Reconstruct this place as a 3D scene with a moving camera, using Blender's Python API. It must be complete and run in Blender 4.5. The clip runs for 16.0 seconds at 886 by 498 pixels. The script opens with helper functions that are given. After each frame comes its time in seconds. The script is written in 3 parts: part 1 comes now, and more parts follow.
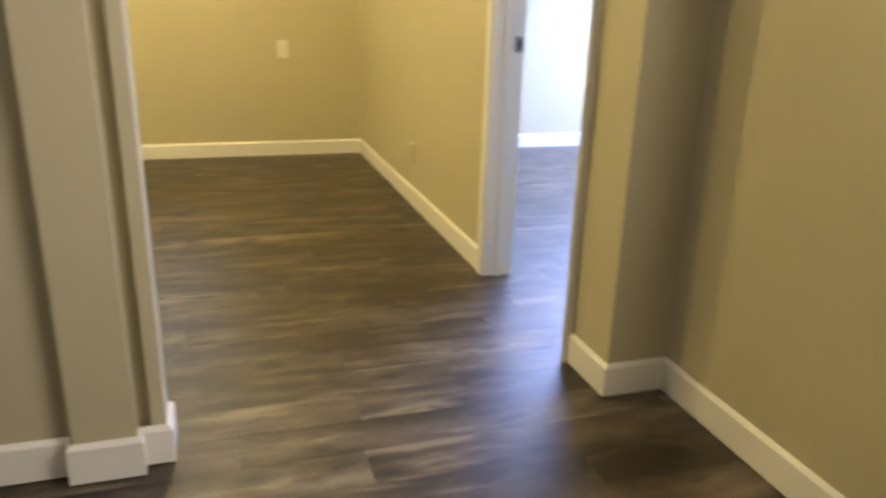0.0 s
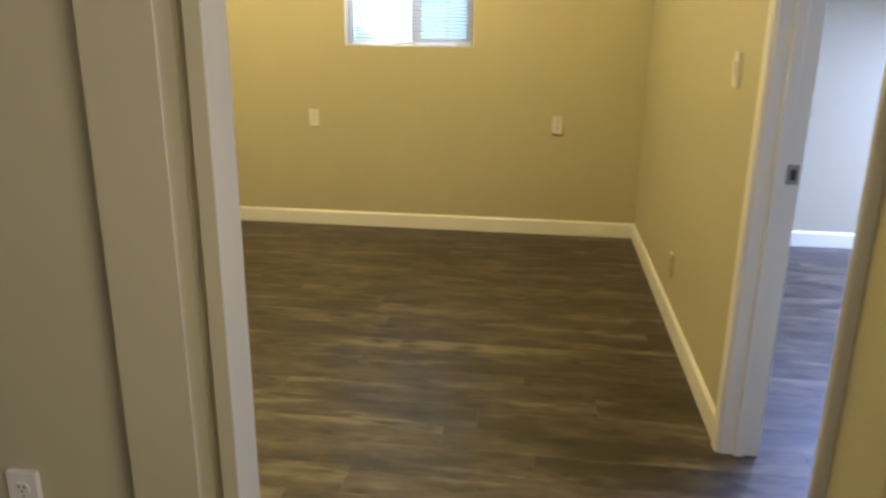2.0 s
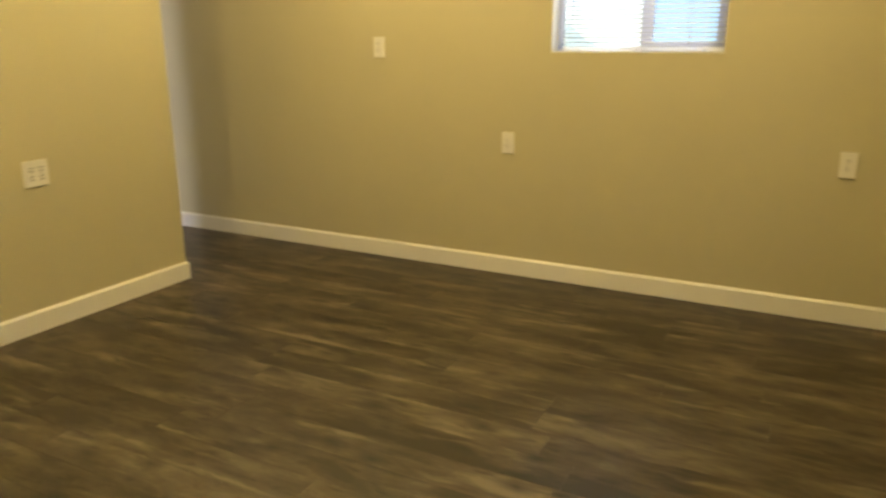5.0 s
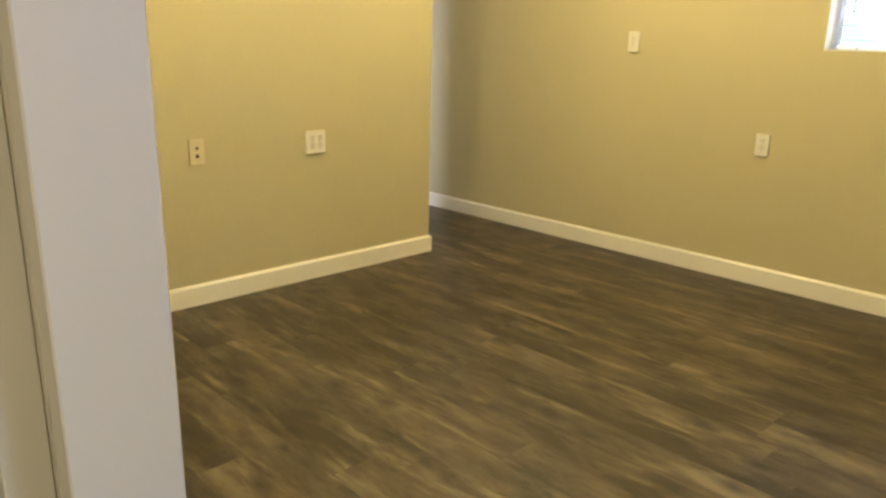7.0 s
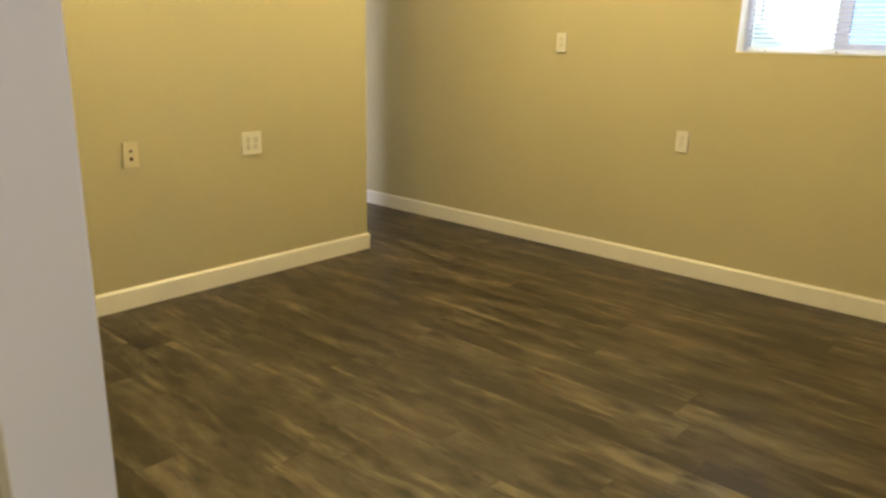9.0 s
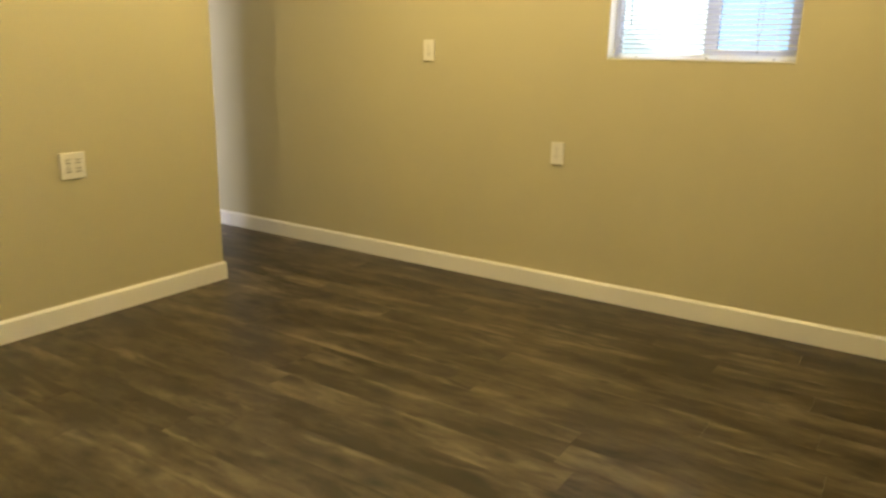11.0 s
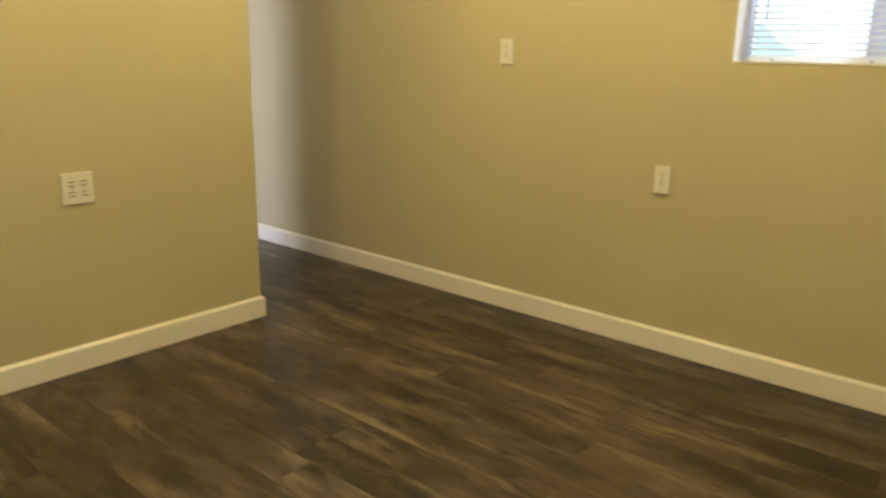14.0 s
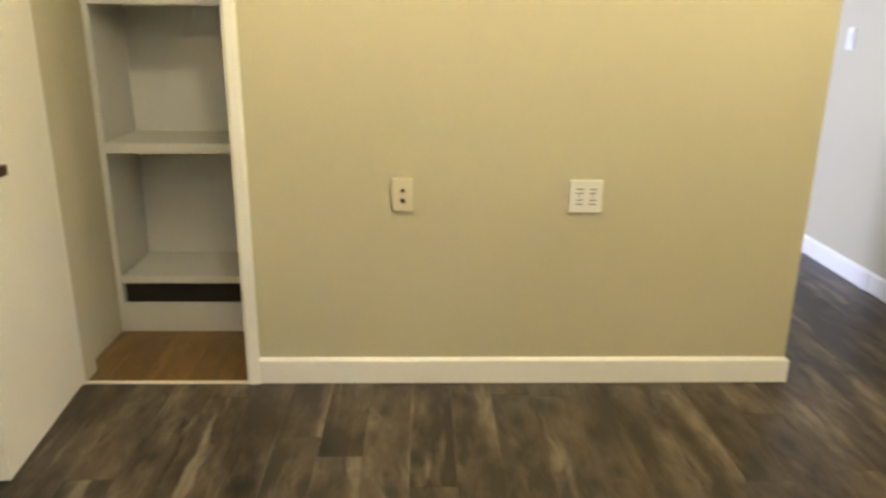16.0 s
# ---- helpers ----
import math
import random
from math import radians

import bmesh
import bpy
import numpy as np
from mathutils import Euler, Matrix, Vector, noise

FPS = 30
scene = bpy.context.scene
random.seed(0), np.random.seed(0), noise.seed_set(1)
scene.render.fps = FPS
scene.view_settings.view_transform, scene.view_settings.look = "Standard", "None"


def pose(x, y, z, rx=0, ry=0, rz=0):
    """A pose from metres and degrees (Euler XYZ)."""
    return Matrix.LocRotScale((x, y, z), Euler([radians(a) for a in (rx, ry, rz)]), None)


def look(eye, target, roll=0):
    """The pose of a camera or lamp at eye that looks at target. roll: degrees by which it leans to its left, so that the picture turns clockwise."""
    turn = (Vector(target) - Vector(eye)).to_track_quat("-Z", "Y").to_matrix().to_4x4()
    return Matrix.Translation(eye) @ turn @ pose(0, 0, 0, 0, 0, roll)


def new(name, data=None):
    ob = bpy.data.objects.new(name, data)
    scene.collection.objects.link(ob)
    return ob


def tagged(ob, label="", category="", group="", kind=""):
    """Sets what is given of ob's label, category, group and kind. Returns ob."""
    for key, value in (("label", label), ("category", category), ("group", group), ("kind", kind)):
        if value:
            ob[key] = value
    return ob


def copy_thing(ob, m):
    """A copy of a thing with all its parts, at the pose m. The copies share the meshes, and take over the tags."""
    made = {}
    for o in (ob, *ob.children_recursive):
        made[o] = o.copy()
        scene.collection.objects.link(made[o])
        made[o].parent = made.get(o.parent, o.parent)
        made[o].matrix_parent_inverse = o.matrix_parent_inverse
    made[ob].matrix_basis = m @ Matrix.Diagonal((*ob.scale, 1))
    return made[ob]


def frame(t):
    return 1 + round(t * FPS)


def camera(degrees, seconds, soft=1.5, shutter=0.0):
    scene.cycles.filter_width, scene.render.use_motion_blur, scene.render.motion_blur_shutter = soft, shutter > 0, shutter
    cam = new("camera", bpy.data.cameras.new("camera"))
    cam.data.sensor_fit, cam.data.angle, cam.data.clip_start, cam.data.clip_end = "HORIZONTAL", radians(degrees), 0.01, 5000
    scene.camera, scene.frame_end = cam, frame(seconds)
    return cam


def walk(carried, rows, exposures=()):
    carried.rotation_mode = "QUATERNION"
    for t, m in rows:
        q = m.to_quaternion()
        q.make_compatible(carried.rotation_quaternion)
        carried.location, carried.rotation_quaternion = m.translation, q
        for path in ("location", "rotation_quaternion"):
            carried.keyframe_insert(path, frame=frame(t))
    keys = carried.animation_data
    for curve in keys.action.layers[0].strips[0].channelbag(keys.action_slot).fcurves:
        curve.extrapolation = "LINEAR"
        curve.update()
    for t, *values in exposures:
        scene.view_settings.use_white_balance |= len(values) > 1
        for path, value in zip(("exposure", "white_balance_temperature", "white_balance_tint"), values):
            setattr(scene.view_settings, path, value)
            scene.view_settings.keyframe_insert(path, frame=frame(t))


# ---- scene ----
cam = camera(61.9, 16.0, soft=2.6, shutter=0.5)
PATH = [
    (0, (-1.078, -5.429, 1.119), (-0.497, -3.627, 0.476), 1.7),
    (0.3, (-1.023, -5.401, 1.162), (-0.685, -3.533, 0.533), 1.6),
    (0.5, (-0.98, -5.37, 1.183), (-0.78, -3.471, 0.588), 1.3),
    (1, (-0.843, -5.22, 1.241), (-0.833, -3.306, 0.66), 0.9),
    (1.5, (-0.74, -5.09, 1.312), (-0.826, -3.178, 0.732), 1.0),
    (2, (-0.648, -4.962, 1.368), (-0.898, -3.064, 0.79), 0.7),
    (2.5, (-0.647, -4.775, 1.396), (-1.017, -2.898, 0.812), 0.9),
    (3, (-0.647, -4.547, 1.403), (-1.057, -2.679, 0.82), 0.9),
    (3.2, (-0.633, -4.481, 1.398), (-1.049, -2.612, 0.818), 0.9),
    (5.3, (-0.614, -3.74, 1.282), (-1.667, -2.127, 0.745), 0.5),
    (5.5, (-0.659, -3.743, 1.291), (-1.816, -2.208, 0.739), 1.0),
    (6, (-0.639, -3.78, 1.273), (-1.976, -2.398, 0.724), 1.3),
    (6.5, (-0.619, -3.849, 1.256), (-1.994, -2.502, 0.712), 1.4),
    (7, (-0.574, -3.886, 1.231), (-1.958, -2.546, 0.694), 1.3),
    (7.5, (-0.528, -3.912, 1.221), (-1.904, -2.562, 0.688), 1.3),
    (8, (-0.515, -3.935, 1.235), (-1.861, -2.553, 0.708), 1.3),
    (8.5, (-0.492, -3.933, 1.237), (-1.819, -2.531, 0.713), 1.2),
    (8.7, (-0.457, -3.931, 1.268), (-1.769, -2.52, 0.731), 1.2),
    (10.8, (-0.574, -3.603, 1.236), (-1.647, -1.994, 0.728), 1.5),
    (11, (-0.573, -3.55, 1.243), (-1.636, -1.935, 0.733), 1.2),
    (11.5, (-0.662, -3.427, 1.269), (-1.409, -1.642, 0.762), 1.1),
    (12, (-0.704, -3.322, 1.325), (-1.281, -1.482, 0.793), 0.6),
    (12.5, (-0.713, -3.225, 1.347), (-1.331, -1.401, 0.807), 0.1),
    (13, (-0.783, -3.202, 1.283), (-1.636, -1.468, 0.771), 0.7),
    (13.5, (-0.852, -3.114, 1.248), (-1.936, -1.512, 0.739), 1.1),
    (14, (-0.918, -2.932, 1.249), (-2.168, -1.458, 0.737), 1.1),
    (14.5, (-0.885, -2.717, 1.22), (-2.392, -1.503, 0.714), 0.8),
    (15, (-0.987, -2.572, 1.247), (-2.755, -1.807, 0.707), 1.1),
    (15.5, (-1.097, -2.409, 1.262), (-2.984, -2.038, 0.714), 0.8),
    (16, (-1.237, -2.307, 1.326), (-3.145, -2.248, 0.726), 0.7),
]
EXPOSURE = [
    (0.0, 0.36, 6550, 10), (0.5, 0.30, 6550, 10), (1.0, 0.16, 6500, 10), (1.5, -0.05, 6450, 10), (2.0, -0.17, 6400, 10), (2.5, -0.28, 6600, 10),
    (3.0, -0.18, 6950, 10), (5.5, -0.24, 7050, 10), (6.5, 0.03, 6500, 10), (7.5, 0.16, 6420, 10), (8.0, 0.07, 6420, 10), (8.7, -0.07, 6520, 10), (11.0, -0.18, 6700, 10),
    (12.0, -0.1, 6500, 10), (12.5, -0.10, 6550, 10), (13.0, -0.14, 6550, 10), (13.5, -0.26, 6450, 10), (14.0, -0.30, 6500, 10), (14.5, -0.15, 6450, 10),
    (15.0, 0.12, 5600, 12), (15.5, 0.37, 5250, 17), (16.0, 0.29, 5200, 19),
]
walk(cam, [(t, look(eye, target, roll)) for t, eye, target, roll in PATH], EXPOSURE)

# ---- world and light ----
CEIL = 2.44
SUN_ELEVATION, SUN_ROTATION = radians(42), radians(150)
WARM = (1.0, 0.79, 0.36)
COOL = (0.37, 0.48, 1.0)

world = bpy.data.worlds.new("sky")
scene.world = world
world.use_nodes = True
wn = world.node_tree
sky = wn.nodes.new("ShaderNodeTexSky")
sky.sky_type = "NISHITA"
sky.sun_disc = False
sky.sun_elevation, sky.sun_rotation = SUN_ELEVATION, SUN_ROTATION
wn.links.new(sky.outputs["Color"], wn.nodes["Background"].inputs["Color"])
wn.nodes["Background"].inputs["Strength"].default_value = 0.12


def lamp(name, kind, power, colour, matrix, size=0.2, size_y=None):
    data = bpy.data.lights.new(name, kind)
    data.energy, data.color = power, colour
    if kind == "AREA":
        data.shape = "RECTANGLE"
        data.size, data.size_y = size, size_y or size
    elif kind == "POINT":
        data.shadow_soft_size = size
    ob = new(name, data)
    ob.matrix_world = matrix
    return ob


sun = bpy.data.lights.new("sun", "SUN")
sun.energy, sun.angle, sun.color = 3.0, radians(0.5), (1.0, 0.95, 0.88)
new("sun", sun).matrix_world = pose(0, 0, 12, 48, 0, -30)

# four small ceiling lamps, and panels standing in for daylight from surrounding rooms' windows
DOWNLIGHTS = [(x, y) for x in (-2.88, -1.16) for y in (-1.02, -2.62)]
for x, y in DOWNLIGHTS:
    lamp("downlight_bulb", "POINT", 45 if x < -2 else 32, WARM, pose(x, y, CEIL - 0.075), 0.03)
# panel hung inside the bedroom, tilted down, in place of window daylight
lamp("bedroom_daylight_panel", "AREA", 320, COOL, look((2.62, -1.15, 1.60), (2.17, -1.75, 0.20)), 1.9, 0.7)
# panel at an unseen opening, added for the glare on the bedroom floor
lamp("bedroom_glare_panel", "AREA", 50, COOL, look((1.65, -0.02, 1.90), (1.0, -1.5, 0.0)), 1.1, 0.48)
# panel outside above the window, added to brighten its reveal and blind
lamp("window_sky_panel", "AREA", 70, (0.80, 0.87, 1.0), look((-0.9, 1.5, 2.75), (-1.6, 0.03, 1.6)), 1.1, 0.9)
lamp("living_daylight", "AREA", 120, (0.82, 0.83, 1.0), look((-5.52, -3.54, 1.4), (-5.4, 0.0, 0.9)), 1.0, 1.7)
lamp("hall_daylight", "AREA", 32, (1.0, 0.89, 0.80), look((0.27, -5.2, 1.42), (-2.0, -5.2, 1.3)), 1.1, 1.25)
# unseen hall lamp, added for light from the left
HALL_LAMP = (-2.35, -5.7)
lamp("hall_bulb", "POINT", 7, (1.0, 0.88, 0.84), pose(*HALL_LAMP, CEIL - 0.20), 0.07)


# ---- materials ----
def material(name, colour, rough=0.5, metal=0.0, spec=0.5):
    m = bpy.data.materials.new(name)
    m.use_nodes = True
    b = m.node_tree.nodes["Principled BSDF"]
    b.inputs["Base Color"].default_value = (*colour, 1)
    b.inputs["Roughness"].default_value = rough
    b.inputs["Metallic"].default_value = metal
    b.inputs["Specular IOR Level"].default_value = spec
    return m


def node(m, kind, **inputs):
    n = m.node_tree.nodes.new(kind)
    for key, value in inputs.items():
        n.inputs[key.replace("_", " ")].default_value = value
    return n


def join(m, a, out, b, into):
    m.node_tree.links.new(a.outputs[out], b.inputs[into])


def paint(name, colour, rough, stain=0.08, peel=0.05, peel_scale=140.0):
    """Rolled wall paint: broad unevenness of tone, fine orange-peel relief."""
    m = material(name, colour, rough)
    b = m.node_tree.nodes["Principled BSDF"]
    co = node(m, "ShaderNodeTexCoord")
    broad = node(m, "ShaderNodeTexNoise", Scale=1.7, Detail=4.0, Roughness=0.6)
    fine = node(m, "ShaderNodeTexNoise", Scale=peel_scale, Detail=2.0)
    for n in (broad, fine):
        join(m, co, "Object", n, "Vector")
    ramp = node(m, "ShaderNodeMapRange", To_Min=1 - stain, To_Max=1 + stain)
    join(m, broad, "Fac", ramp, "Value")
    mul = node(m, "ShaderNodeVectorMath")
    mul.operation = "SCALE"
    mul.inputs[0].default_value = colour
    join(m, ramp, "Result", mul, "Scale")
    join(m, mul, "Vector", b, "Base Color")
    rr = node(m, "ShaderNodeMapRange", To_Min=rough - 0.07, To_Max=rough + 0.07)
    join(m, broad, "Fac", rr, "Value")
    join(m, rr, "Result", b, "Roughness")
    bump = node(m, "ShaderNodeBump", Strength=peel, Distance=0.002)
    join(m, fine, "Fac", bump, "Height")
    join(m, bump, "Normal", b, "Normal")
    return m


def wood(name, dark, mid, light, rough, grain=1.0, knots=True):
    """Printed wood plank, grain along local x, varied from plank to plank."""
    m = material(name, mid, rough, spec=0.5)
    b = m.node_tree.nodes["Principled BSDF"]
    co = node(m, "ShaderNodeTexCoord")
    info = node(m, "ShaderNodeObjectInfo")
    shift = node(m, "ShaderNodeVectorMath")
    shift.operation = "MULTIPLY_ADD"
    join(m, info, "Random", shift, 0)
    shift.inputs[1].default_value = (37.0, 91.0, 53.0)
    join(m, co, "Object", shift, 2)
    # slow waver of the fibres
    waver = node(m, "ShaderNodeTexNoise", Scale=3.6, Detail=3.0)
    join(m, shift, "Vector", waver, "Vector")
    warp = node(m, "ShaderNodeVectorMath")
    warp.operation = "MULTIPLY_ADD"
    join(m, waver, "Color", warp, 0)
    warp.inputs[1].default_value = (0.05, 0.07, 0.0)
    join(m, shift, "Vector", warp, 2)

    def stretched(sx, sy, detail, rough_):
        mp = node(m, "ShaderNodeMapping")
        mp.inputs["Scale"].default_value = (sx, sy, 1.0)
        join(m, warp, "Vector", mp, "Vector")
        n = node(m, "ShaderNodeTexNoise", Scale=1.0, Detail=detail, Roughness=rough_)
        join(m, mp, "Vector", n, "Vector")
        return n

    bands = stretched(1.2, 7.5, 3.0, 0.55)
    blotch = stretched(3.6, 10.0, 5.0, 0.66)
    fibres = stretched(9.0, 75.0, 3.0, 0.6)
    streaks = stretched(1.5, 12.5, 3.0, 0.55)
    dashes = stretched(7.0, 24.0, 2.0, 0.5)

    def plus(a, out, k, b=None, bout="Value"):
        n = node(m, "ShaderNodeMath")
        n.operation = "MULTIPLY_ADD"
        join(m, a, out, n, 0)
        n.inputs[1].default_value = k
        n.inputs[2].default_value = 0.0
        if b:
            join(m, b, bout, n, 2)
        return n

    total = plus(bands, "Fac", 0.52)
    total = plus(blotch, "Fac", 0.68, total)
    total = plus(fibres, "Fac", 0.05, total)
    total = plus(info, "Random", 0.06, total)
    line = node(m, "ShaderNodeMapRange", From_Min=0.57, From_Max=0.70, To_Min=0.0, To_Max=0.20)
    join(m, streaks, "Fac", line, "Value")
    total = plus(line, "Result", 1.0, total)
    dash = node(m, "ShaderNodeMapRange", From_Min=0.60, From_Max=0.72, To_Min=0.0, To_Max=-0.12)
    join(m, dashes, "Fac", dash, "Value")
    total = plus(dash, "Result", 1.0, total)
    rng_ = node(m, "ShaderNodeMapRange", From_Min=0.545, From_Max=0.90)
    join(m, total, "Value", rng_, "Value")
    ramp = node(m, "ShaderNodeValToRGB")
    e = ramp.color_ramp.elements
    e[0].position, e[0].color = 0.08, (*dark, 1)
    e[1].position, e[1].color = 0.95, (*light, 1)
    k = ramp.color_ramp.elements.new(0.50)
    k.color = (*mid, 1)
    join(m, rng_, "Result", ramp, "Fac")
    if knots:
        mp = node(m, "ShaderNodeMapping")
        mp.inputs["Scale"].default_value = (4.2, 9.0, 1.0)
        join(m, warp, "Vector", mp, "Vector")
        vor = node(m, "ShaderNodeTexVoronoi", Scale=1.0)
        vor.voronoi_dimensions = "2D"
        join(m, mp, "Vector", vor, "Vector")
        pick = node(m, "ShaderNodeSeparateColor")
        join(m, vor, "Color", pick, "Color")
        chosen = node(m, "ShaderNodeMapRange", From_Min=0.64, From_Max=0.70, To_Min=0.0, To_Max=0.88)
        join(m, pick, "Red", chosen, "Value")
        spot = node(m, "ShaderNodeMapRange", From_Min=0.02, From_Max=0.34, To_Min=1.0, To_Max=0.0)
        join(m, vor, "Distance", spot, "Value")
        both = node(m, "ShaderNodeMath")
        both.operation = "MULTIPLY"
        join(m, chosen, "Result", both, 0)
        join(m, spot, "Result", both, 1)
        keep = node(m, "ShaderNodeMath")
        keep.operation = "SUBTRACT"
        keep.inputs[0].default_value = 1.0
        join(m, both, "Value", keep, 1)
        kn = node(m, "ShaderNodeVectorMath")
        kn.operation = "SCALE"
        join(m, ramp, "Color", kn, 0)
        join(m, keep, "Value", kn, "Scale")
        join(m, kn, "Vector", b, "Base Color")
    else:
        join(m, ramp, "Color", b, "Base Color")
    rr = node(m, "ShaderNodeMapRange", To_Min=rough - 0.08, To_Max=rough + 0.10)
    join(m, bands, "Fac", rr, "Value")
    join(m, rr, "Result", b, "Roughness")
    bump = node(m, "ShaderNodeBump", Strength=0.18 * grain, Distance=0.001)
    join(m, fibres, "Fac", bump, "Height")
    join(m, bump, "Normal", b, "Normal")
    return m


WALL = paint("wall_paint", (0.50, 0.455, 0.30), 0.48, stain=0.05)
CEILING = paint("ceiling_paint", (0.78, 0.77, 0.73), 0.8, stain=0.03)
TRIM = paint("trim_paint", (0.80, 0.78, 0.72), 0.32, stain=0.03, peel=0.04, peel_scale=60)
DOOR = paint("door_paint", (0.78, 0.74, 0.63), 0.34, stain=0.015, peel=0.03, peel_scale=90)
SHELF = paint("shelf_paint", (0.58, 0.57, 0.54), 0.45, stain=0.06, peel=0.06, peel_scale=90)
PLANK = wood("grey_oak_vinyl", (0.0215, 0.0152, 0.0090), (0.0780, 0.0592, 0.0385), (0.172, 0.140, 0.098), 0.40)
OAK = wood("oak_strip", (0.12, 0.066, 0.014), (0.175, 0.103, 0.026), (0.225, 0.140, 0.042), 0.38, knots=False)
# dark brown for the underlay, and for shade in the closet slot
UNDERLAY_AND_SHADE = material("underlay", (0.02, 0.016, 0.012), 0.9)
PLASTIC = paint("white_plastic", (0.75, 0.73, 0.68), 0.3, stain=0.02, peel=0.01)
IVORY = paint("ivory_plastic", (0.64, 0.58, 0.42), 0.35, stain=0.03, peel=0.01)
SLOT = material("socket_hole", (0.015, 0.013, 0.012), 0.6)
NICKEL = material("brushed_nickel", (0.26, 0.25, 0.24), 0.38, metal=1.0)
BRONZE = material("dark_bronze", (0.10, 0.06, 0.035), 0.38, metal=0.9)


def translucent(name, colour, through_part):
    """Thin white plastic that glows a little against the light."""
    m = material(name, colour, 0.4)
    b = m.node_tree.nodes["Principled BSDF"]
    t = node(m, "ShaderNodeBsdfTranslucent", Color=(*colour, 1))
    mix = node(m, "ShaderNodeMixShader", Fac=through_part)
    tex = node(m, "ShaderNodeTexNoise", Scale=90.0, Detail=2.0)
    bump = node(m, "ShaderNodeBump", Strength=0.03, Distance=0.001)
    join(m, tex, "Fac", bump, "Height")
    join(m, bump, "Normal", b, "Normal")
    m.node_tree.links.new(b.outputs[0], mix.inputs[1])
    m.node_tree.links.new(t.outputs[0], mix.inputs[2])
    m.node_tree.links.new(mix.outputs[0], m.node_tree.nodes["Material Output"].inputs["Surface"])
    return m


# the lavender tint stands in for backlight on the white frame
VINYL = translucent("window_vinyl", (0.80, 0.81, 0.90), 0.5)
BLIND = translucent("blind_slat", (0.92, 0.93, 0.95), 0.7)
CORD = material("cord", (0.25, 0.25, 0.27), 0.8)
STRIP = material("threshold_strip", (0.80, 0.74, 0.58), 0.35)
SOIL = paint("ground", (0.30, 0.27, 0.22), 0.9, stain=0.2)

GLASS = bpy.data.materials.new("window_glass")
GLASS.use_nodes = True
gb = GLASS.node_tree.nodes["Principled BSDF"]
gb.inputs["Base Color"].default_value = (0.86, 0.95, 1.0, 1)
gb.inputs["Transmission Weight"].default_value = 1.0
gb.inputs["Roughness"].default_value = 0.0
gb.inputs["IOR"].default_value = 1.02


TINTED = GLASS.copy()
TINTED.name = "tinted_glass"
TINTED.node_tree.nodes["Principled BSDF"].inputs["Base Color"].default_value = (0.36, 0.54, 0.72, 1)


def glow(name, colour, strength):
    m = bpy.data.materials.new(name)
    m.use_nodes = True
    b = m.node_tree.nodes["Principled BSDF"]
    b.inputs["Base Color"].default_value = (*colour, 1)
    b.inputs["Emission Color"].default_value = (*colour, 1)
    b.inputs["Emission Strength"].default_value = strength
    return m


FILM = bpy.data.materials.new("teal_film")
FILM.use_nodes = True
fb = FILM.node_tree.nodes["Principled BSDF"]
fb.inputs["Base Color"].default_value = (0.66, 0.82, 0.86, 1)
fb.inputs["Transmission Weight"].default_value = 0.8
fb.inputs["Roughness"].default_value = 0.5
fb.inputs["IOR"].default_value = 1.05

DOME = glow("lamp_glass", (1.0, 0.80, 0.48), 4.0)
BACKDROP_GLOW = glow("backdrop_glow", (0.86, 0.95, 1.0), 1.2)


# ---- mesh helpers ----
def box(bm, x0, x1, y0, y1, z0, z1):
    m = Matrix.Translation(((x0 + x1) / 2, (y0 + y1) / 2, (z0 + z1) / 2)) @ Matrix.Diagonal((x1 - x0, y1 - y0, z1 - z0, 1))
    return bmesh.ops.create_cube(bm, size=1, matrix=m)["verts"]


def boxes(*sizes, bevel=0.0, segments=2):
    bm = bmesh.new()
    for s in sizes:
        box(bm, *s)
    if bevel:
        bmesh.ops.bevel(bm, geom=bm.edges[:], offset=bevel, segments=segments, affect="EDGES", profile=0.5)
    return bm


def tube(bm, r0, r1, depth, matrix, segments=20):
    return bmesh.ops.create_cone(bm, cap_ends=True, segments=segments, radius1=r0, radius2=r1, depth=depth, matrix=matrix)["verts"]


def extrude(profile, length):
    """A closed profile of (across, up) points drawn out along +x."""
    bm = bmesh.new()
    a = [bm.verts.new((0, p, q)) for p, q in profile]
    b = [bm.verts.new((length, p, q)) for p, q in profile]
    n = len(profile)
    for i in range(n):
        bm.faces.new((a[i], a[(i + 1) % n], b[(i + 1) % n], b[i]))
    bm.faces.new(a[::-1])
    bm.faces.new(b)
    bmesh.ops.recalc_face_normals(bm, faces=bm.faces[:])
    return bm


def prism(outline, height):
    """A plan outline of (x, y) points, anticlockwise, raised from the floor."""
    bm = bmesh.new()
    low = [bm.verts.new((x, y, 0)) for x, y in outline]
    top = [bm.verts.new((x, y, height)) for x, y in outline]
    for i in range(len(outline)):
        j = (i + 1) % len(outline)
        bm.faces.new((low[i], low[j], top[j], top[i]))
    bm.faces.new(low[::-1])
    bm.faces.new(top)
    return bm


def mesh_of(name, bm, mat, smooth=False):
    me = bpy.data.meshes.new(name)
    bm.to_mesh(me)
    bm.free()
    me.materials.append(mat)
    if smooth:
        for p in me.polygons:
            p.use_smooth = True
    return me


def part(name, bm, mat, parent=None, label="", matrix=None, smooth=False):
    ob = new(name, mesh_of(name, bm, mat, smooth))
    if matrix is not None:
        ob.matrix_basis = matrix
    if parent is not None:
        ob.parent = parent
    if label:
        tagged(ob, label)
    return ob


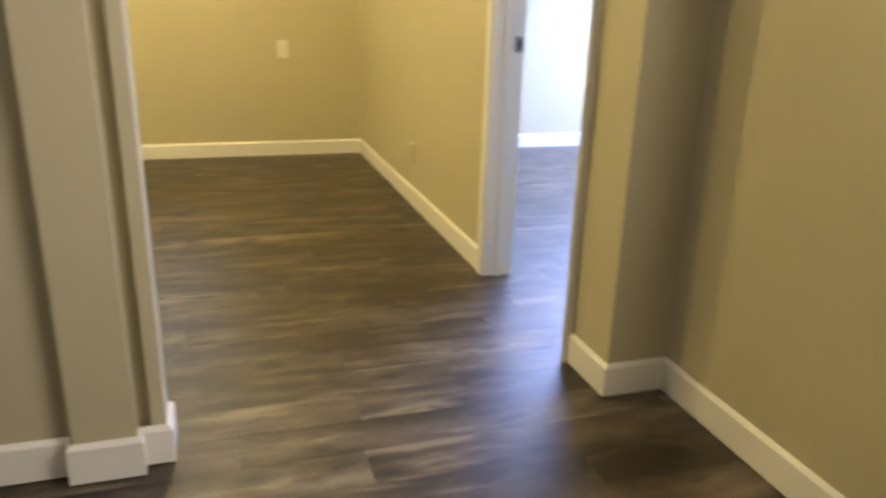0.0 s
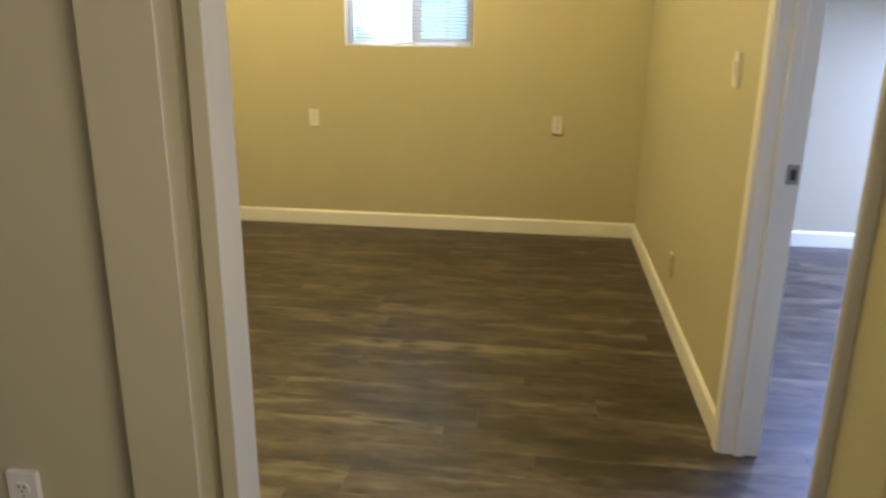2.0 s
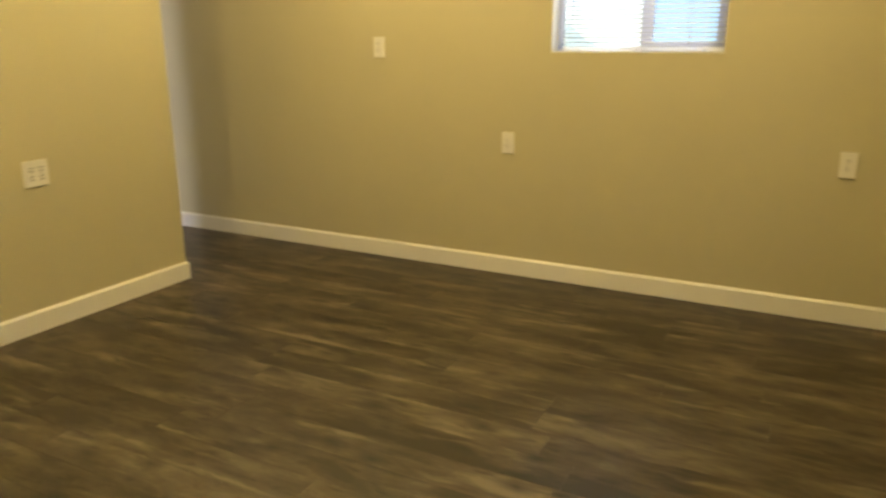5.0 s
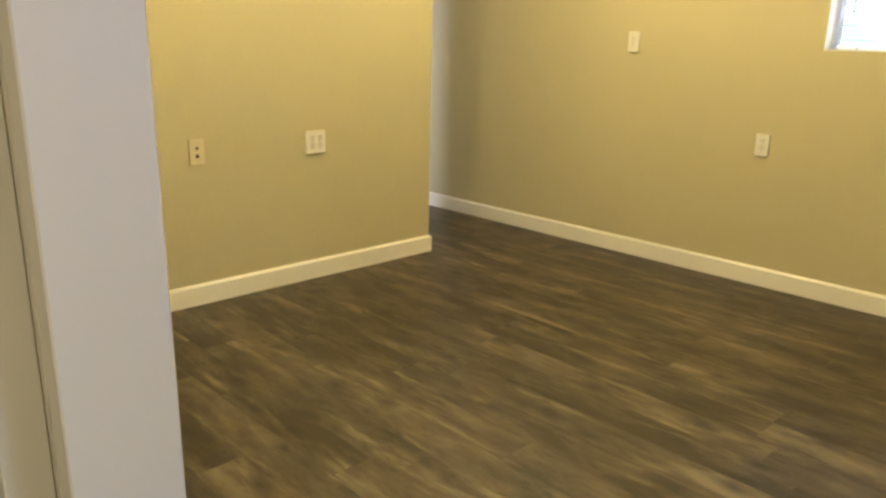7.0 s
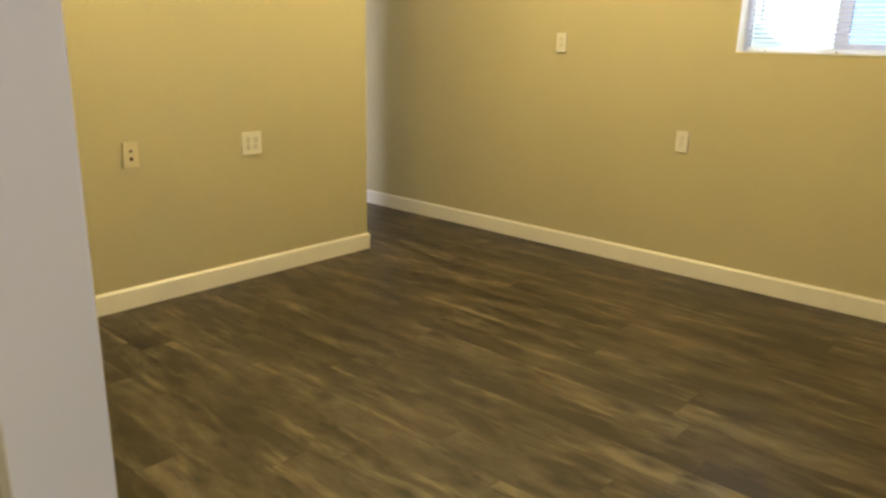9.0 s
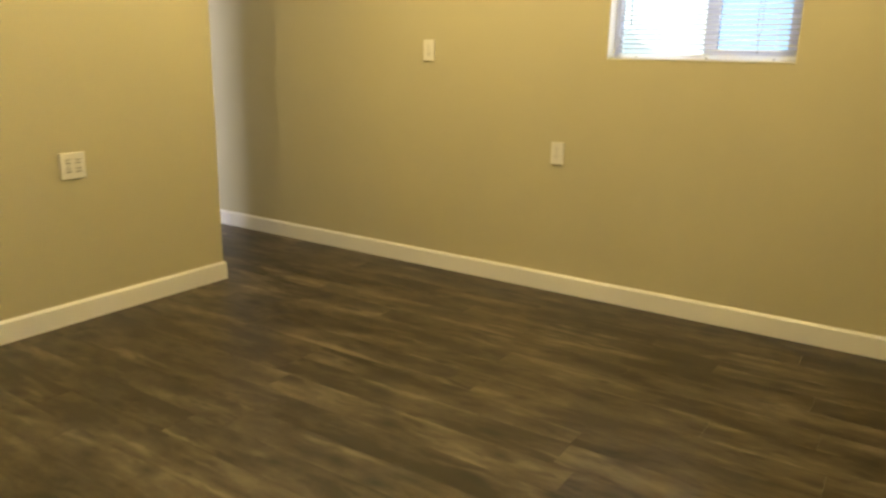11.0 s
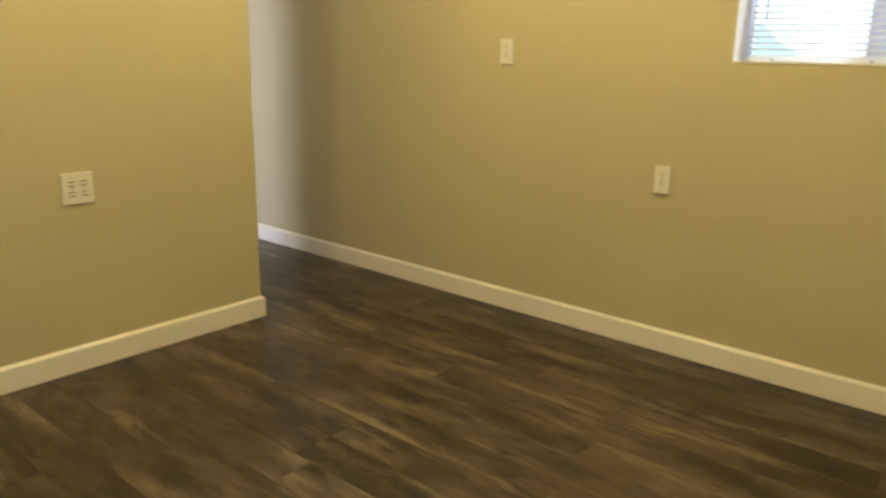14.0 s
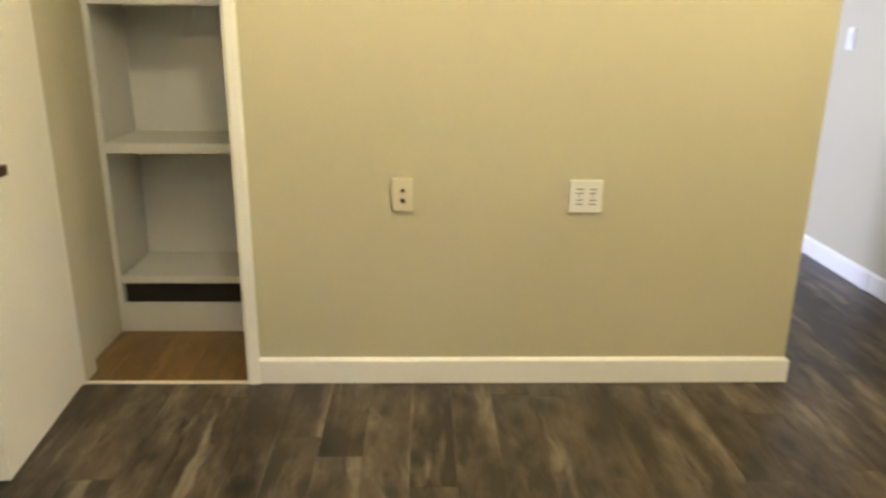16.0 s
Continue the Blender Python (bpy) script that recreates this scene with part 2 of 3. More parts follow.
def thing(name, label, category, group="", matrix=None, kind=""):
    ob = new(name)
    ob.empty_display_size = 0.05
    if matrix is not None:
        ob.matrix_basis = matrix
    return tagged(ob, label, category, group, kind)


def structure(name, bm, mat, label, category):
    return tagged(part(name, bm, mat), label, category, kind="structure")


# ---- walls ----
BB_H, BB_T = 0.105, 0.014
WX0, WX1, WZ0, WZ1 = -1.975, -1.122, 1.236, 2.06      # window opening in the far wall
DY0, DY1, DH = -3.455, -2.672, 2.04                    # clear bedroom doorway in the right wall
CY0, CY1 = -3.562, -2.957                              # clear closet doorway
LW = -3.766                                            # face of the closet wall
KY = -0.921                                            # its free end
SX, SY0, SY1 = -1.230, -3.717, -3.610                  # left side of the wide opening
PLUM = 0.32

# the opening from x 1.05 to 2.25 is unseen, added for bedroom light
structure("wall_far", boxes((-7.6, WX0, 0, 0.15, 0, CEIL), (WX1, 1.05, 0, 0.15, 0, CEIL), (2.25, 2.95, 0, 0.15, 0, CEIL), (1.05, 2.25, 0, 0.15, 0, 1.64), (1.05, 2.25, 0, 0.15, 2.16, CEIL), (WX0, WX1, 0, 0.15, 0, WZ0),
          (WX0, WX1, 0, 0.15, WZ1, CEIL)), WALL, "khaki painted wall with a small high window", "wall")
structure("wall_right", boxes((0, 0.117, DY1 + 0.018, 0, 0, CEIL), (0, 0.117, DY0 - 0.018, DY1 + 0.018, DH + 0.018, CEIL),
          (0, 0.117, -3.706, DY0 - 0.018, 0, CEIL)), WALL, "khaki painted wall with the bedroom doorway", "wall")
structure("wall_hall_end", boxes((0.117, PLUM, -3.706, -3.60, 0, CEIL)), WALL, "short return of wall in grey shade", "wall")
structure("wall_hall_right", boxes((0.2, PLUM, -4.6, -3.706, 0, CEIL), (0.2, PLUM, -8.1, -5.8, 0, CEIL), (0.2, PLUM, -5.8, -4.6, 0, 0.75), (0.2, PLUM, -5.8, -4.6, 2.1, CEIL)), WALL, "olive khaki painted hall wall", "wall")
# channel beside the pier is added to give the dark band there
structure("wall_left_stub", prism([(-4.74, SY0), (-1.297, SY0), (-1.297, SY0 + 0.028), (-1.265, SY0 + 0.028), (-1.265, SY0 + 0.002), (-1.263, SY0),
          (SX - 0.002, SY0), (SX, SY0 + 0.002), (SX, SY1 - 0.002), (SX - 0.002, SY1), (-4.74, SY1)], CEIL), WALL,
          "khaki wall ending at the wide opening, channel added for a dark band", "wall")
structure("wall_pier", boxes((-1.437, -1.295, -3.757, SY0 + 0.004, 0, CEIL), bevel=0.002, segments=3), WALL, "narrow proud pier on the hall wall", "wall")
# header is unseen, added as is usual and to keep the hall darker
structure("wall_header", boxes((SX, 0, SY0, SY1, 2.12, CEIL)), WALL, "unseen painted header added over the wide opening", "wall")
structure("wall_closet", boxes((LW - 0.1, LW, CY1 + 0.015, KY, 0, CEIL), (LW - 0.1, LW, SY1, CY0 - 0.015, 0, CEIL),
          (LW - 0.1, LW, CY0 - 0.015, CY1 + 0.015, 2.045, CEIL)), WALL, "light khaki wall with the closet doorway and a free end", "wall")
# the unseen west end is set to shape the daylight's edge
structure("wall_passage", boxes((-4.92, LW - 0.1, KY - 0.1, KY, 0, CEIL), (-4.92, -4.62, SY1, KY - 0.1, 0, CEIL)), WALL,
          "painted wall around the closet", "wall")
structure("wall_closet_side", boxes((-4.62, LW - 0.1, -2.70, -2.60, 0, CEIL)), WALL, "painted side wall inside the closet", "wall")
structure("wall_living", boxes((-7.75, -7.6, -3.72, 0.15, 0, CEIL), (-7.6, -6.5, -3.72, -3.57, 0, CEIL), (-4.95, -4.74, -3.72, -3.614, 0, CEIL),
          (-6.5, -4.95, -3.72, -3.57, 0, 0.5), (-6.5, -4.95, -3.72, -3.57, 2.28, CEIL)), WALL, "painted walls of the day-lit room beyond the passage", "wall")
structure("wall_bedroom", boxes((2.8, 2.95, -3.7, -2.1, 0, CEIL), (2.8, 2.95, -0.2, 0, 0, CEIL), (2.8, 2.95, -2.1, -0.2, 0, 0.4),
          (2.8, 2.95, -2.1, -0.2, 2.1, CEIL), (PLUM, 2.95, -3.8, -3.7, 0, CEIL)), WALL, "painted walls of the bright bedroom", "wall")
structure("wall_hall_back", boxes((-4.74, 0.2, -8.1, -7.95, 0, CEIL), (-4.74, -4.62, -7.95, SY0, 0, CEIL)), WALL, "painted walls behind the hall", "wall")
structure("ceiling", boxes((-7.75, 2.95, -8.1, 0.15, CEIL, CEIL + 0.1)), CEILING, "plain white painted ceiling", "ceiling")


# ---- baseboards ----
def baseboard(x, y, turn, length, mitre_a=0.0, mitre_b=0.0, t=BB_T):
    """Runs from (x, y) on the wall's face; the room lies to its right side (local -y)."""
    h = BB_H
    prof = [(0, 0), (-t * 0.4, 0), (-t * 0.4, 0.0035), (-t, 0.0035), (-t, h - 0.012), (-t * 0.9, h - 0.0095), (-t * 0.35, h - 0.001), (-t * 0.2, h), (0, h)]
    bm = extrude(prof, length)
    for v in bm.verts:
        if v.co.x < 1e-6:
            v.co.x += v.co.y * mitre_a
        else:
            v.co.x -= v.co.y * mitre_b
    ob = part("baseboard", bm, TRIM, None, "", pose(x, y, 0, 0, 0, turn))
    return tagged(ob, "white painted wooden baseboard along the wall", "baseboard", kind="structure")


# mitre 1: outside corner, -1: inside corner
baseboard(-4.74, 0, 0, 4.74, 0, -1)
baseboard(-7.6, 0, 0, 2.86, 0, 0, 0.020)
baseboard(0, 0, -90, 2.60, -1, 0)
baseboard(0, -3.482, -90, 0.224, 0, 1)
baseboard(0, -3.706, 0, 0.2, 1, -1)
baseboard(0.2, -3.706, -90, 4.2, -1, 0)
baseboard(SX, SY0, 90, SY1 - SY0, 1, 1)
baseboard(SX, SY1, 180, 2.52, 1, -1)
baseboard(LW, SY1, 90, 0.03, -1, 0)
baseboard(-1.295, SY0, 0, SX + 1.295, -1, 1)
baseboard(-1.295, -3.757, 90, 0.040, 1, -1)
baseboard(-1.437, -3.757, 0, 0.142, 1, 1)
baseboard(-1.437, SY0, -90, 0.040, -1, 1)
baseboard(-4.6, SY0, 0, 3.163, 0, -1)
baseboard(LW, -2.909, 90, KY + 2.909, 0, 1)
baseboard(LW, KY, 180, 1.15, 1, 0)
baseboard(0.117, 0, 0, 2.68, -1, -1)


# ---- doorways ----
def casing_leg(name, height, width, mat, parent, matrix, thick=0.017):
    """Flat casing with eased outer and inner edges, upright, local x across, -y into the room."""
    w, t = width, thick
    prof = [(0, 0), (0, -t * 0.55), (0.006, -t * 0.8), (0.012, -t), (w - 0.008, -t), (w - 0.002, -t * 0.8), (w, -t * 0.5), (w, 0)]
    bm = bmesh.new()
    a = [bm.verts.new((p, q, 0)) for p, q in prof]
    b = [bm.verts.new((p, q, height)) for p, q in prof]
    n = len(prof)
    for i in range(n):
        bm.faces.new((a[i], a[(i + 1) % n], b[(i + 1) % n], b[i]))
    bm.faces.new(a[::-1])
    bm.faces.new(b)
    bmesh.ops.recalc_face_normals(bm, faces=bm.faces[:])
    return part(name, bm, mat, parent, "", matrix)


door_1 = thing("door_1", "white painted doorway with no door shut in it", "door frame", kind="structure")
part("jamb", boxes((-0.004, 0.121, DY1, DY1 + 0.018, 0, DH), bevel=0.0015), TRIM, door_1)
part("jamb", boxes((-0.004, 0.121, DY0 - 0.018, DY0, 0, DH), bevel=0.0015), TRIM, door_1)
part("jamb_head", boxes((-0.004, 0.121, DY0 - 0.018, DY1 + 0.018, DH, DH + 0.018), bevel=0.0015), TRIM, door_1)
part("door_stop", boxes((0.040, 0.074, DY1 - 0.012, DY1, 0, DH), bevel=0.003), TRIM, door_1)
part("door_stop", boxes((0.040, 0.074, DY0, DY0 + 0.012, 0, DH), bevel=0.003), TRIM, door_1)
casing_leg("casing", DH + 0.06, 0.062, TRIM, door_1, pose(-0.0005, DY1 + 0.070, 0, 0, 0, -90))
casing_leg("casing", DH + 0.06, 0.024, TRIM, door_1, pose(-0.0005, DY0 - 0.004, 0, 0, 0, -90), 0.030)
part("casing_head", boxes((-0.0175, 0, DY0 - 0.05, DY1 + 0.07, DH + 0.0605, DH + 0.122), bevel=0.003), TRIM, door_1)
bm = boxes((0.080, 0.116, DY1 - 0.003, DY1, 0.926, 0.986), bevel=0.0012)
strike = part("strike_plate", bm, NICKEL, door_1, "brushed nickel strike plate")
part("latch_hole", boxes((0.090, 0.106, DY1 - 0.0045, DY1 - 0.001, 0.940, 0.972)), SLOT, strike)
for z in (0.932, 0.980):
    bm = bmesh.new()
    tube(bm, 0.003, 0.003, 0.002, pose(0.098, DY1 - 0.0035, z, 90), 10)
    part("screw", bm, NICKEL, strike)

closet_frame = thing("closet_frame", "cream painted casing around the closet doorway", "door frame", kind="structure")
casing_leg("casing", 2.05, 0.048, TRIM, closet_frame, pose(LW, CY1 + 0.0, 0, 0, 0, 90), 0.016)
casing_leg("casing", 2.05, 0.045, TRIM, closet_frame, pose(LW, CY0 - 0.045, 0, 0, 0, 90), 0.016)
part("casing_head", boxes((LW, LW + 0.016, CY0 - 0.048, CY1 + 0.048, 2.051, 2.10), bevel=0.003), TRIM, closet_frame)
part("jamb", boxes((LW - 0.102, LW + 0.003, CY1, CY1 + 0.015, 0, 2.03), bevel=0.0015), TRIM, closet_frame)
part("jamb", boxes((LW - 0.102, LW + 0.003, CY0 - 0.015, CY0, 0, 2.03), bevel=0.0015), WALL, closet_frame)
part("jamb_head", boxes((LW - 0.102, LW + 0.003, CY0 - 0.015, CY1 + 0.015, 2.03, 2.045), bevel=0.0015), TRIM, closet_frame)
part("threshold_strip", boxes((LW - 0.006, LW + 0.012, CY0, CY1, 0.0, 0.007), bevel=0.002), STRIP, closet_frame, "thin pale threshold strip")

# the closet door stands open into the room, square to its wall
closet_door = thing("closet_door", "cream painted flush door standing open by the closet", "door", matrix=pose(LW + 0.020, CY0 + 0.003, 0.012, 0, 0, 4.8))
part("leaf", boxes((0, 0.612, -0.035, 0, 0, 2.01), bevel=0.002), DOOR, closet_door)
for z in (0.22, 1.0, 1.78):
    bm = bmesh.new()
    tube(bm, 0.005, 0.005, 0.09, pose(-0.004, -0.012, z), 12)
    part("hinge", bm, DOOR, closet_door)
for side in (1, -1):
    y = 0.0 if side > 0 else -0.035
    lever = bmesh.new()
    tube(lever, 0.009, 0.009, 0.05, pose(0.552, y + side * 0.027, 0.895, 90), 14)
    box(lever, 0.452, 0.562, y + side * 0.052 - 0.008, y + side * 0.052 + 0.008, 0.880, 0.908)
    rose = bmesh.new()
    tube(rose, 0.031, 0.029, 0.008, pose(0.552, y + side * 0.004, 0.895, 90), 24)
    handle = part("lever_handle", lever, BRONZE, closet_door, "dark bronze lever handle")
    part("rose", rose, BRONZE, handle)

# ---- closet inside ----
SHX, SHB = -4.26, -4.60
shelf_unit = thing("closet_shelves", "pale grey painted shelves built into the closet", "shelves")
sy0, sy1 = SY1 + 0.001, -2.702
part("back_panel", boxes((SHB - 0.012, SHB, sy0, sy1, 0.0, 2.2)), SHELF, shelf_unit)
part("side_panel", boxes((SHB, SHX - 0.001, sy0, sy0 + 0.019, 0.0, 2.2), bevel=0.001), SHELF, shelf_unit)
part("side_panel", boxes((SHB, SHX - 0.001, sy1 - 0.019, sy1, 0.0, 2.2), bevel=0.001), SHELF, shelf_unit)
part("stile", boxes((SHX, SHX + 0.018, sy0, sy0 + 0.024, 0.133, 2.2), bevel=0.002), SHELF, shelf_unit)
for top, thick in ((0.252, 0.030), (0.824, 0.040), (1.398, 0.040), (1.96, 0.04)):
    part("shelf", boxes((SHB, SHX - 0.001 if top < 0.5 else SHX + 0.018, sy0 + 0.0245, sy1 - 0.0195, top - 0.02, top), bevel=0.0015), SHELF, shelf_unit)
    edge_y, edge_x = (sy0 + 0.0245, SHX + 0.016) if top < 0.5 else (sy0 + 0.001, SHX + 0.024)
    part("shelf_edge", boxes((edge_x - 0.016 if top < 0.5 else SHX + 0.0185, edge_x, edge_y, sy1, top - thick, top + 0.001), bevel=0.002), SHELF, shelf_unit)
# dark board put in for the deep shade inside the base slot
part("slot_shade", boxes((SHX - 0.035, SHX - 0.025, sy0 + 0.02, sy1 - 0.02, 0.0, 0.220)), UNDERLAY_AND_SHADE, shelf_unit, "dark board added for the shade in the slot")
part("kick_board", boxes((SHX - 0.001, SHX + 0.017, sy0, sy1, 0.0, 0.132), bevel=0.002), SHELF, shelf_unit)


# ---- wall plates ----
def plate(name, label, m, gangs=1, style="socket", mat=None, group=""):
    """A wall plate with its face along local -y; centre at the origin."""
    mat = mat or PLASTIC
    w, h, t = 0.070 + 0.046 * (gangs - 1), 0.115, 0.0125
    ob = thing(name, label, "wall plate" if style == "cable" else ("light switch" if style == "switch" else "socket"), group, m)
    bm = bmesh.new()
    box(bm, -w / 2, w / 2, -t, -0.0003, -h / 2, h / 2)
    edges = [e for e in bm.edges if all(v.co.y < -0.003 for v in e.verts)] + [e for e in bm.edges if abs(e.verts[0].co.y - e.verts[1].co.y) > 0.003]
    bmesh.ops.bevel(bm, geom=edges, offset=0.0018, segments=2, affect="EDGES", profile=0.5)
    cover = part("cover", bm, mat, ob)
    for g in range(gangs):
        cx = (g - (gangs - 1) / 2) * 0.046
        if style == "socket":
            for cz in (-0.0195, 0.0195):
                bm = bmesh.new()
                tube(bm, 0.0172, 0.0168, 0.003, pose(cx, -t - 0.0008, cz, 90), 24)
                for v in bm.verts:
                    v.co.z = cz + max(-0.0135, min(0.0135, v.co.z - cz))
                face = part("receptacle", bm, mat, ob)
                for sx in (-0.0064, 0.0064):
                    if gangs == 2:
                        part("slot", boxes((cx - 0.0125, cx + 0.0115, -t - 0.0027, -t - 0.0015, cz + sx * 1.15 - 0.0017, cz + sx * 1.15 + 0.0017)), SLOT, face)
                        continue
                    part("slot", boxes((cx + sx - 0.0009 - 0.0005 * gangs, cx + sx + 0.0009 + 0.0005 * gangs, -t - 0.0027, -t - 0.0015, cz + 0.0005, cz + 0.0085)), SLOT, face)
                if gangs == 1:
                    bm = bmesh.new()
                    tube(bm, 0.0025, 0.0025, 0.0012, pose(cx, -t - 0.0021, cz - 0.0065, 90), 12)
                    part("ground_hole", bm, SLOT, face)
            bm = bmesh.new()
            tube(bm, 0.003, 0.0026, 0.0012, pose(cx, -t - 0.0004, 0, 90), 12)
            part("screw", bm, NICKEL, ob)
        elif style == "switch":
            part("rocker_frame", boxes((cx - 0.0175, cx + 0.0175, -t - 0.002, -t + 0.001, -0.034, 0.034), bevel=0.001), mat, ob)
            rocker = boxes((cx - 0.0155, cx + 0.0155, -t - 0.006, -t - 0.002, -0.031, 0.031), bevel=0.0015)
            bmesh.ops.rotate(rocker, verts=rocker.verts[:], cent=(cx, -t - 0.002, 0), matrix=Matrix.Rotation(radians(4), 3, "X"))
            part("rocker", rocker, mat, ob)
        elif style == "cable":
            for cz, r in ((0.016, 0.0052), (-0.020, 0.0068)):
                bm = bmesh.new()
                tube(bm, r + 0.002, r, 0.006, pose(cx, -t - 0.003, cz, 90), 16)
                jack = part("jack", bm, BRONZE, ob)
                bm = bmesh.new()
                tube(bm, 0.002, 0.002, 0.002, pose(cx, -t - 0.0065, cz, 90), 8)
                part("pin_hole", bm, SLOT, jack)
            for cz in (-0.042, 0.042):
                bm = bmesh.new()
                tube(bm, 0.003, 0.0026, 0.0014, pose(cx, -t - 0.0005, cz, 90), 10)
                part("screw", bm, mat, ob)
    return ob


first = plate("wall_socket", "white double wall socket under the window wall's light", pose(-2.204, 0, 0.755), group="sockets on the window wall")
tagged(first, "white duplex wall socket low on the khaki window wall")
copy_thing(first, pose(-0.550, 0, 0.751))
high = copy_thing(first, pose(-3.027, 0, 1.263))
tagged(high, "white duplex wall plate set high on the khaki wall")
plate("wall_socket", "white duplex socket on the hall wall", pose(-1.711, SY0, 0.392))
plate("light_switch", "white rocker light switch beside the doorway", pose(0, -2.292, 1.239, 0, 0, -90), style="switch")
painted = plate("wall_socket", "socket painted over in the wall's khaki colour", pose(0, -1.483, 0.288, 0, 0, -90), mat=WALL)
# small white box along the plate's top edge
part("white_edge", boxes((-0.016, 0.012, -0.0132, -0.002, 0.0545, 0.0600), bevel=0.001), PLASTIC, painted, "small white piece on the top edge")
plate("wall_socket", "white two-gang wall plate with four receptacles", pose(LW, -1.728, 0.729, 0, 0, 90), gangs=2)
plate("cable_plate", "ivory wall plate with two dark cable jacks", pose(LW, -2.372, 0.731, 0, 0, 90), style="cable", mat=IVORY)
plate("light_switch", "white light switch on the wall of the passage", pose(-5.29, 0, 1.24), style="switch")

# ---- window ----
window = thing("window_1", "white vinyl sliding window set high in the wall", "window", kind="structure")
fy0, fy1 = 0.085, 0.145
fr = 0.024
for a, b in ((WX0 + 0.0005, WX0 + 0.004), (WX1 - 0.004, WX1 - 0.0005)):
    part("reveal_board", boxes((a, b, 0.001, 0.0845, WZ0 + 0.0065, WZ1 - 0.001)), TRIM, window)
part("sill", boxes((WX0, WX1, -0.004, fy0, WZ0 - 0.002, WZ0 + 0.006), bevel=0.002), TRIM, window)
frame_part = part("window_frame", boxes((WX0, WX0 + fr, fy0, fy1, WZ0, WZ1), (WX1 - fr, WX1, fy0, fy1, WZ0, WZ1), (WX0 + fr, WX1 - fr, fy0, fy1, WZ0, WZ0 + fr),
     (WX0 + fr, WX1 - fr, fy0, fy1, WZ1 - fr, WZ1)), VINYL, window)
MX = -1.512
part("fixed_pane", boxes((WX0 + fr, MX, 0.126, 0.130, WZ0 + fr, WZ1 - fr)), GLASS, window).visible_shadow = False
sash = part("sliding_sash", boxes((MX - 0.030, MX + 0.030, 0.092, 0.122, WZ0 + fr, WZ1 - fr), (WX1 - fr - 0.03, WX1 - fr, 0.092, 0.122, WZ0 + fr, WZ1 - fr),
     (MX + 0.030, WX1 - fr - 0.03, 0.092, 0.122, WZ0 + fr, WZ0 + fr + 0.03), (MX + 0.030, WX1 - fr - 0.03, 0.092, 0.122, WZ1 - fr - 0.03, WZ1 - fr)), VINYL, window)
part("sash_pane", boxes((MX + 0.030, WX1 - fr - 0.03, 0.105, 0.109, WZ0 + fr + 0.03, WZ1 - fr - 0.03)), TINTED, sash).visible_shadow = False

blind = thing("window_blind", "white horizontal slat blind lowered with slats open", "blind")
bx0, bx1, by = WX0 + 0.045, WX1 - 0.006, 0.050
part("head_rail", boxes((bx0, bx1, by - 0.019, by + 0.019, WZ1 - 0.032, WZ1 - 0.002), bevel=0.002), BLIND, blind)
part("bottom_rail", boxes((bx0, bx1, by - 0.013, by + 0.013, WZ0 + 0.007, WZ0 + 0.030), bevel=0.004), BLIND, blind)
slat_bm = bmesh.new()
cols = []
for i in range(5):
    s = (i / 4 - 0.5)
    yy, zz = s * 0.025, 0.0022 * (1 - (2 * s) ** 2)
    cols.append([slat_bm.verts.new((x, yy, zz + dz)) for x in (bx0, bx1) for dz in (0, -0.0006)])
for a, b in zip(cols, cols[1:]):
    slat_bm.faces.new((a[0], a[2], b[2], b[0]))
    slat_bm.faces.new((a[1], b[1], b[3], a[3]))
    slat_bm.faces.new((a[0], b[0], b[1], a[1]))
    slat_bm.faces.new((a[2], a[3], b[3], b[2]))
slat_bm.faces.new((cols[0][0], cols[0][1], cols[0][3], cols[0][2]))
slat_bm.faces.new((cols[-1][0], cols[-1][2], cols[-1][3], cols[-1][1]))
slat_mesh = mesh_of("slat", slat_bm, BLIND, True)
z = WZ0 + 0.050
while z < WZ1 - 0.04:
    s = new("slat", slat_mesh)
    s.matrix_basis = pose(0, by, z, 17)
    s.parent = blind
    z += 0.0222
for x in (bx0 + 0.09, MX + 0.005, bx1 - 0.09):
    bm = bmesh.new()
    tube(bm, 0.0008, 0.0008, WZ1 - WZ0 - 0.05, pose(x, by - 0.0135, (WZ0 + WZ1) / 2), 6)
    part("ladder_cord", bm, BLIND, blind)
    bm = bmesh.new()
    tube(bm, 0.004, 0.004, 0.004, pose(x, by - 0.013, WZ0 + 0.012, 90), 10)
    part("cord_button", bm, CORD, blind)
bm = bmesh.new()
tube(bm, 0.0035, 0.0035, 0.62, pose(bx0 + 0.055, by - 0.022, WZ1 - 0.045 - 0.31), 8)
part("tilt_wand", bm, CORD, blind, "thin grey tilt wand")
bm = bmesh.new()
tube(bm, 0.0012, 0.0012, 0.67, pose(-1.296, by - 0.022, 1.69, 0, 0.8, 0), 6)
tube(bm, 0.0012, 0.0012, 0.67, pose(-1.286, by - 0.022, 1.69, 0, -0.8, 0), 6)
tube(bm, 0.0015, 0.0022, 0.085, pose(-1.291, by - 0.022, 1.315), 6)
part("lift_cord", bm, CORD, blind, "thin grey lift cord")

# ---- outside the window ----
structure("ground", boxes((-60, 60, 0.3, 120, -0.4, -0.3)), SOIL, "pale dry ground outside", "ground")
# glowing panel stands in for the overexposed view beyond the window
structure("backdrop", boxes((-40, 40, 60, 60.2, -0.3, 40)), BACKDROP_GLOW, "glowing panel standing in for the bright distance outside", "backdrop")

# a pale teal corner of film is left on the pane
bm = bmesh.new()
